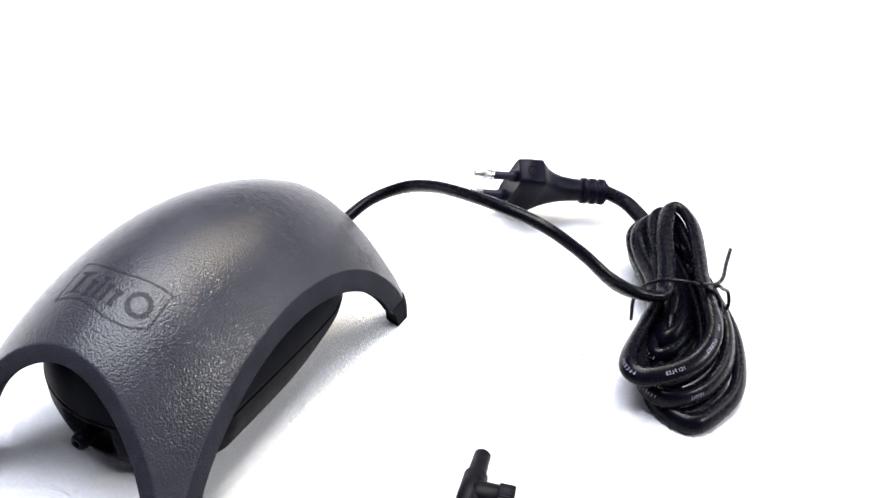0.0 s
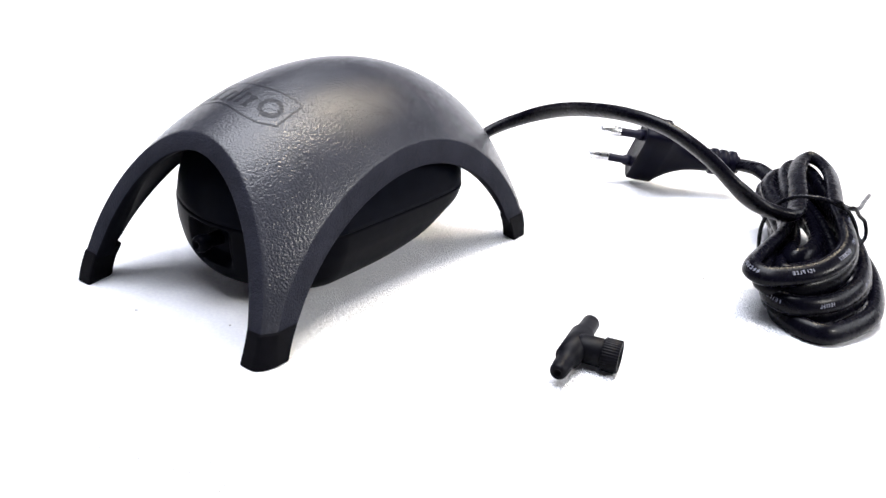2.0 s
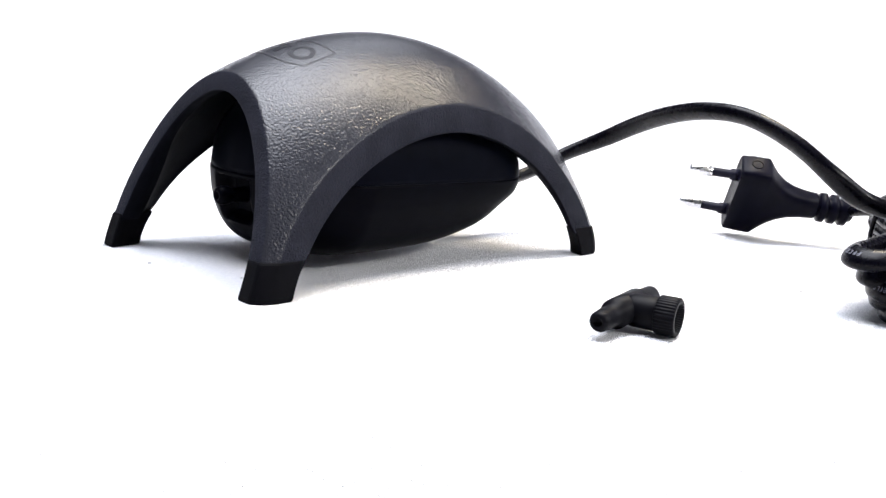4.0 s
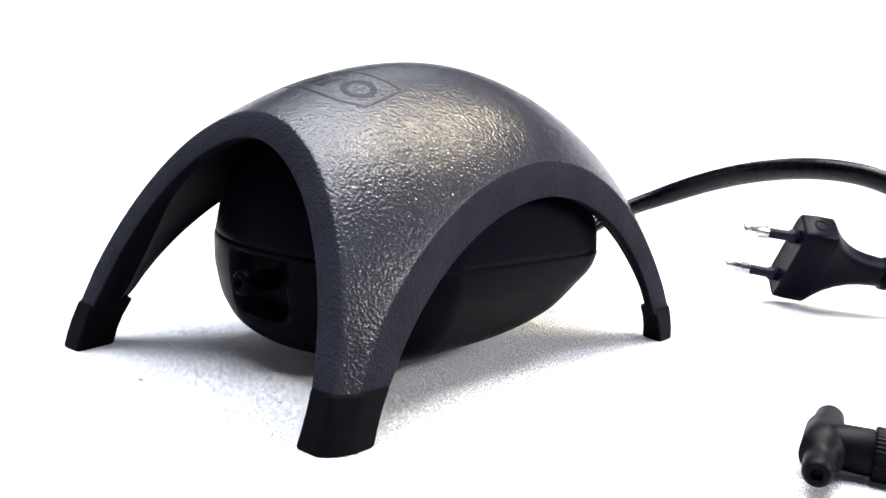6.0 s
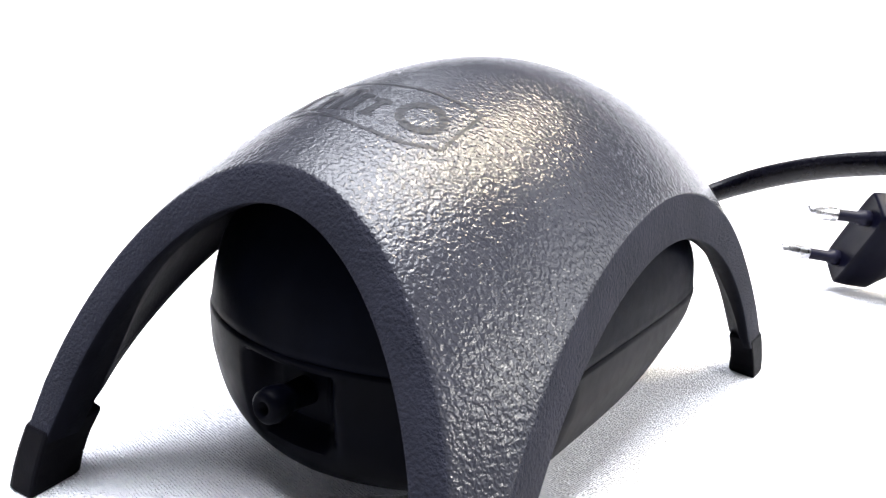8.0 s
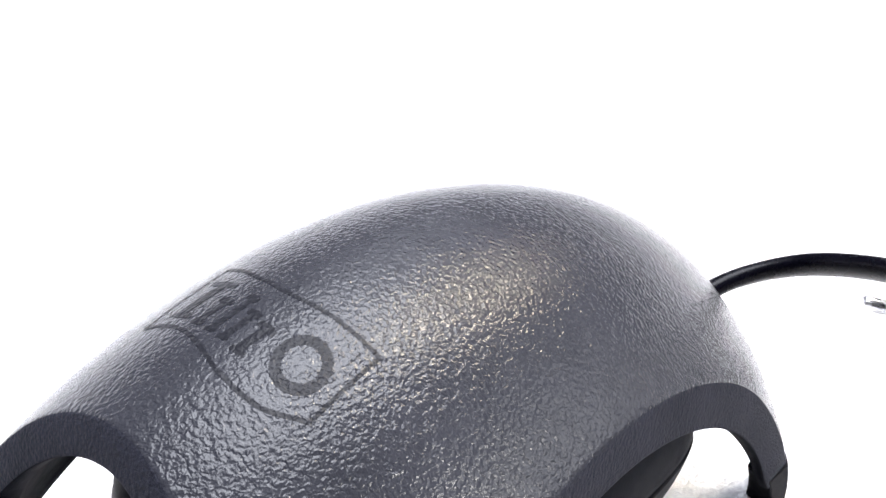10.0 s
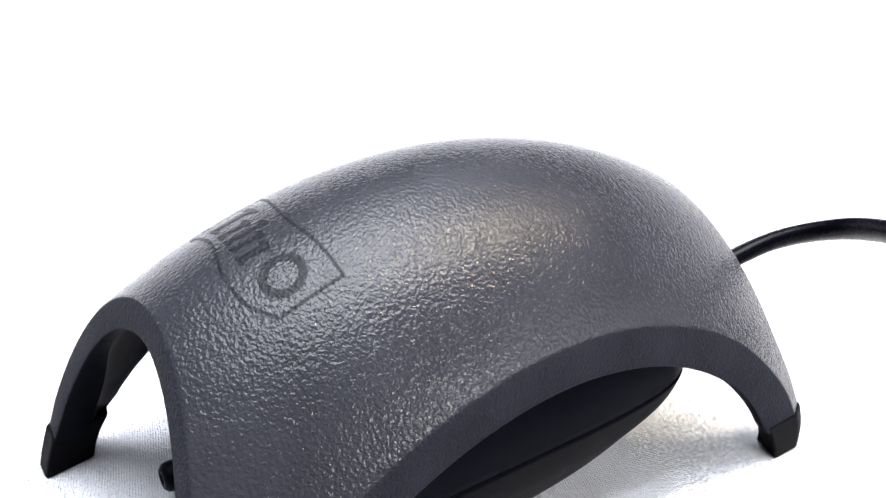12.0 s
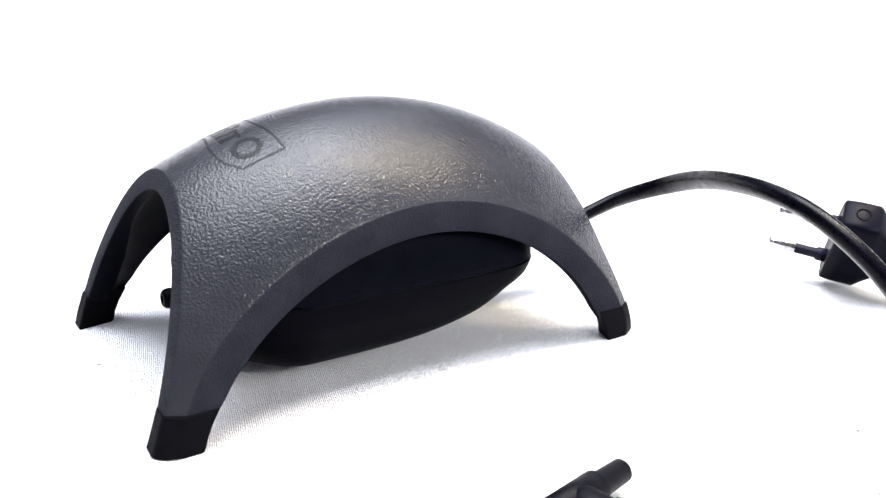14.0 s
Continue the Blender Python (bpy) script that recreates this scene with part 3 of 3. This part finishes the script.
def cable_word(parent, station, text):
    """Letters printed along the sheath."""
    data = bpy.data.curves.new("marking", "FONT")
    data.body, data.size, data.resolution_u = text, 0.0016, 2
    ob = new("marking", data)
    flat = ob.evaluated_get(bpy.context.evaluated_depsgraph_get()).to_mesh()
    bm = bmesh.new()
    bm.from_mesh(flat)
    bpy.data.objects.remove(ob)
    start = LEAD_RUN[station]
    for v in bm.verts:
        v.co = on_cable(start + v.co.x, v.co.y - 0.0006)
    part("printed_word", bm, MARK, parent, "white letters printed on the sheath")


def cable_bars(parent, station, count):
    """Printing too small to read, as plain bars."""
    bm = bmesh.new()
    s = LEAD_RUN[station]
    for k in range(count):
        long = random.choice((0.0004, 0.0006, 0.0007))
        for h0, h1, keep in ((-0.0006, -0.0004, 0.7), (-0.0001, 0.0001, 0.6), (0.0004, 0.0006, 0.7)):
            if random.random() < keep:
                bm.faces.new([bm.verts.new(on_cable(s + x, h)) for x, h in ((0, h0), (long, h0), (long, h1), (0, h1))])
        bm.faces.new([bm.verts.new(on_cable(s + x, h)) for x, h in ((0, -0.0006), (0.0002, -0.0006), (0.0002, 0.0006), (0, 0.0006))])
        s += long + 0.0004
    part("printed_marking", bm, MARK, parent, "small white printing on the sheath")


cable_word(sheath, 188, "SABS")
cable_word(sheath, 384, "CEBEC")
for station, count in ((168, 7), (196, 4), (207, 3), (213, 7), (228, 7), (246, 7), (398, 6), (412, 5), (652, 7), (668, 6), (684, 8), (705, 5)):
    cable_bars(sheath, station, count)

# plug: axis, pin spread and thickness directions
TIPS = Vector((0.0322, 0.1701, 0.0200))
AX = Vector((0.822, 0.566, -0.072)).normalized()
SPREAD = Vector((0.335, -0.49, 0.805))
SPREAD = (SPREAD - AX * SPREAD.dot(AX)).normalized()
FLAT = AX.cross(SPREAD).normalized()


def plug_body(parent):
    rings = []
    rows = [(0.0192, 0.0158, 0.0054, 7), (0.0190, 0.0164, 0.0060, 7), (0.0196, 0.0172, 0.0066, 7), (0.0240, 0.0176, 0.0068, 7), (0.0300, 0.0176, 0.0068, 7), (0.0308, 0.0170, 0.0066, 6), (0.0325, 0.0148, 0.0063, 5), (0.0350, 0.0118, 0.0060, 4), (0.0385, 0.0090, 0.0057, 3.2), (0.0425, 0.0072, 0.0053, 2.6), (0.0470, 0.0062, 0.0050, 2.3), (0.0520, 0.0057, 0.0048, 2.2), (0.0530, 0.0046, 0.0042, 2.2)]
    for s, w, f, e in rows:
        rings.append([TIPS + SPREAD * 0.0002 + AX * s + SPREAD * w * 0.93 * superpower(math.cos(a), 2 / e) + FLAT * f * superpower(math.sin(a), 2 / e) for a in [2 * math.pi * k / 40 for k in range(40)]])
    return part("plug", loft(rings), PLUG, parent, "black moulded two-pin mains plug")


plug = plug_body(lead)
profile = [(0.0525, 0.0040)]
for k in range(3):
    s = 0.0534 + k * 0.0042
    profile += [(s, 0.0044), (s + 0.0004, 0.0059), (s + 0.0024, 0.0060), (s + 0.0028, 0.0044)]
profile += [(0.0662, 0.0040), (0.0668, 0.0030)]
part("strain_relief", lathe(profile, TIPS, AX, 24), PLUG, plug, "ribbed strain relief")
for sgn in (-1, 1):
    tip = TIPS + SPREAD * sgn * 0.0090
    base = TIPS + AX * 0.0192 + SPREAD * sgn * 0.0095
    way = (base - tip).normalized()
    pin = part("pin_sleeve", lathe([(0.0088, 0.0017), (0.0092, 0.0018), (0.0160, 0.0018), (0.0166, 0.0024), (0.0196, 0.0024)], tip, way, 20), SLEEVE, plug, "dark insulated pin sleeve")
    part("contact_pin", lathe([(0.0, 0.0011), (0.0003, 0.0017), (0.0009, 0.0021), (0.0016, 0.0022), (0.0088, 0.0022), (0.0091, 0.0020), (0.0092, 0.0015)], tip, way, 20), NICKEL, plug, "nickel-plated pin tip")

symbol = TIPS + AX * 0.0250 + SPREAD * (0.0002 + 0.0176 * 0.93)
part("moulded_symbol", lathe([(-0.0004, 0.0024), (0.0001, 0.0024), (0.00015, 0.0023), (0.00015, 0.0019), (-0.0004, 0.0018)], symbol, SPREAD, 28), RUBBER, plug, "small round moulded symbol")

# ---------------------------------------------------------------- wire tie round the bundle
def round_wire(points, radius, steps=10, sides=8):
    path = spline(points, steps)
    rings = []
    side = None
    for k, p in enumerate(path):
        t = (path[min(k + 1, len(path) - 1)] - path[max(k - 1, 0)]).normalized()
        side = t.orthogonal().normalized() if side is None else (side - t * side.dot(t)).normalized()
        o = t.cross(side)
        rings.append([p + (side * math.cos(a) + o * math.sin(a)) * radius for a in [2 * math.pi * k2 / sides for k2 in range(sides)]])
    return loft(rings)


tie = thing("wire_tie", "thin black wire tie twisted round the cable bundle", "wire tie")
part("tie_loop", round_wire([(0.120, 0.128, 0.006), (0.1195, 0.124, 0.018), (0.1225, 0.1195, 0.0275), (0.1288, 0.1172, 0.0335), (0.1353, 0.1175, 0.0352), (0.1410, 0.1200, 0.0342), (0.1462, 0.1250, 0.0305), (0.1500, 0.1290, 0.022), (0.1510, 0.1310, 0.010)], 0.0007), PVC, tie, "thin black wire round the cable strands")
part("tie_tail", round_wire([(0.1418, 0.1205, 0.0345), (0.1440, 0.1255, 0.0325), (0.1462, 0.1305, 0.0308), (0.1473, 0.1375, 0.0300), (0.1468, 0.1498, 0.0290), (0.1466, 0.1632, 0.0282)], 0.0008), PVC, tie, "free end of the wire standing up")
part("tie_twist", round_wire([(0.1405, 0.1210, 0.0350), (0.1430, 0.1195, 0.0350), (0.1448, 0.1235, 0.0325), (0.1470, 0.1262, 0.0325), (0.1485, 0.1310, 0.0290), (0.1505, 0.1345, 0.0262), (0.1520, 0.1335, 0.0215), (0.1505, 0.1300, 0.0180)], 0.0007), PVC, tie, "twisted wire end")

# ---------------------------------------------------------------- air valve
valve = thing("air_valve", "small black plastic T-shaped air control valve", "air valve")
NEAR, FAR = Vector((0.1021, 0.0022, 0.0043)), Vector((0.0968, 0.0348, 0.0052))
run = (FAR - NEAR).normalized()
half = (FAR - NEAR).length
part("tube", lathe([(0.0012, 0.0009), (0.0, 0.0011), (0.0, 0.0017), (0.0004, 0.0021), (0.0010, 0.0024), (0.0030, 0.0025), (0.0040, 0.0026), (0.0092, 0.0026), (0.0096, 0.0036), (half - 0.0098, 0.0036), (half - 0.0094, 0.0028), (half - 0.0010, 0.0026), (half - 0.0003, 0.0020), (half, 0.0011)], NEAR, run, 28), VALVE, valve, "black straight tube with two hose barbs")
MID = NEAR + run * half * 0.5
KNOB = Vector((0.975, 0.195, 0.02)).normalized()
part("neck", lathe([(0.0, 0.0034), (0.0020, 0.0040), (0.0074, 0.0041), (0.0080, 0.0038), (0.0090, 0.0036)], MID, KNOB, 28), VALVE, valve)
part("knob", lathe([(0.0078, 0.0030), (0.0078, 0.0044), (0.0081, 0.0047), (0.0124, 0.0047), (0.0127, 0.0043), (0.0127, 0.0034), (0.0098, 0.0028)], MID, KNOB, 144, ribs=36, rib_depth=0.0003, rib_range=(0.0080, 0.0125)), VALVE, valve, "ribbed black knob with a hollow end")

# ---------------------------------------------------------------- lint on the cloth
def lint(x, y, size, turn):
    bm = bmesh.new()
    bmesh.ops.create_icosphere(bm, subdivisions=2, radius=size)
    for v in bm.verts:
        v.co *= 1 + 0.35 * noise.noise(v.co * 3000 + Vector((x * 900, y * 900, 0)))
        v.co.z *= 0.35
    low = min(v.co.z for v in bm.verts)
    for v in bm.verts:
        v.co.z -= low
    ob = part("lint_speck", bm, LINT)
    ob.matrix_world = pose(x, y, 0, 0, 0, turn)
    tagged(ob, "tiny grey speck of lint lying on the white cloth", "lint speck", "specks on the cloth")


lint(-0.0065, -0.0455, 0.0005, 20)
lint(0.1086, 0.1048, 0.0005, 70)
lint(0.0181, -0.0334, 0.0003, 140)
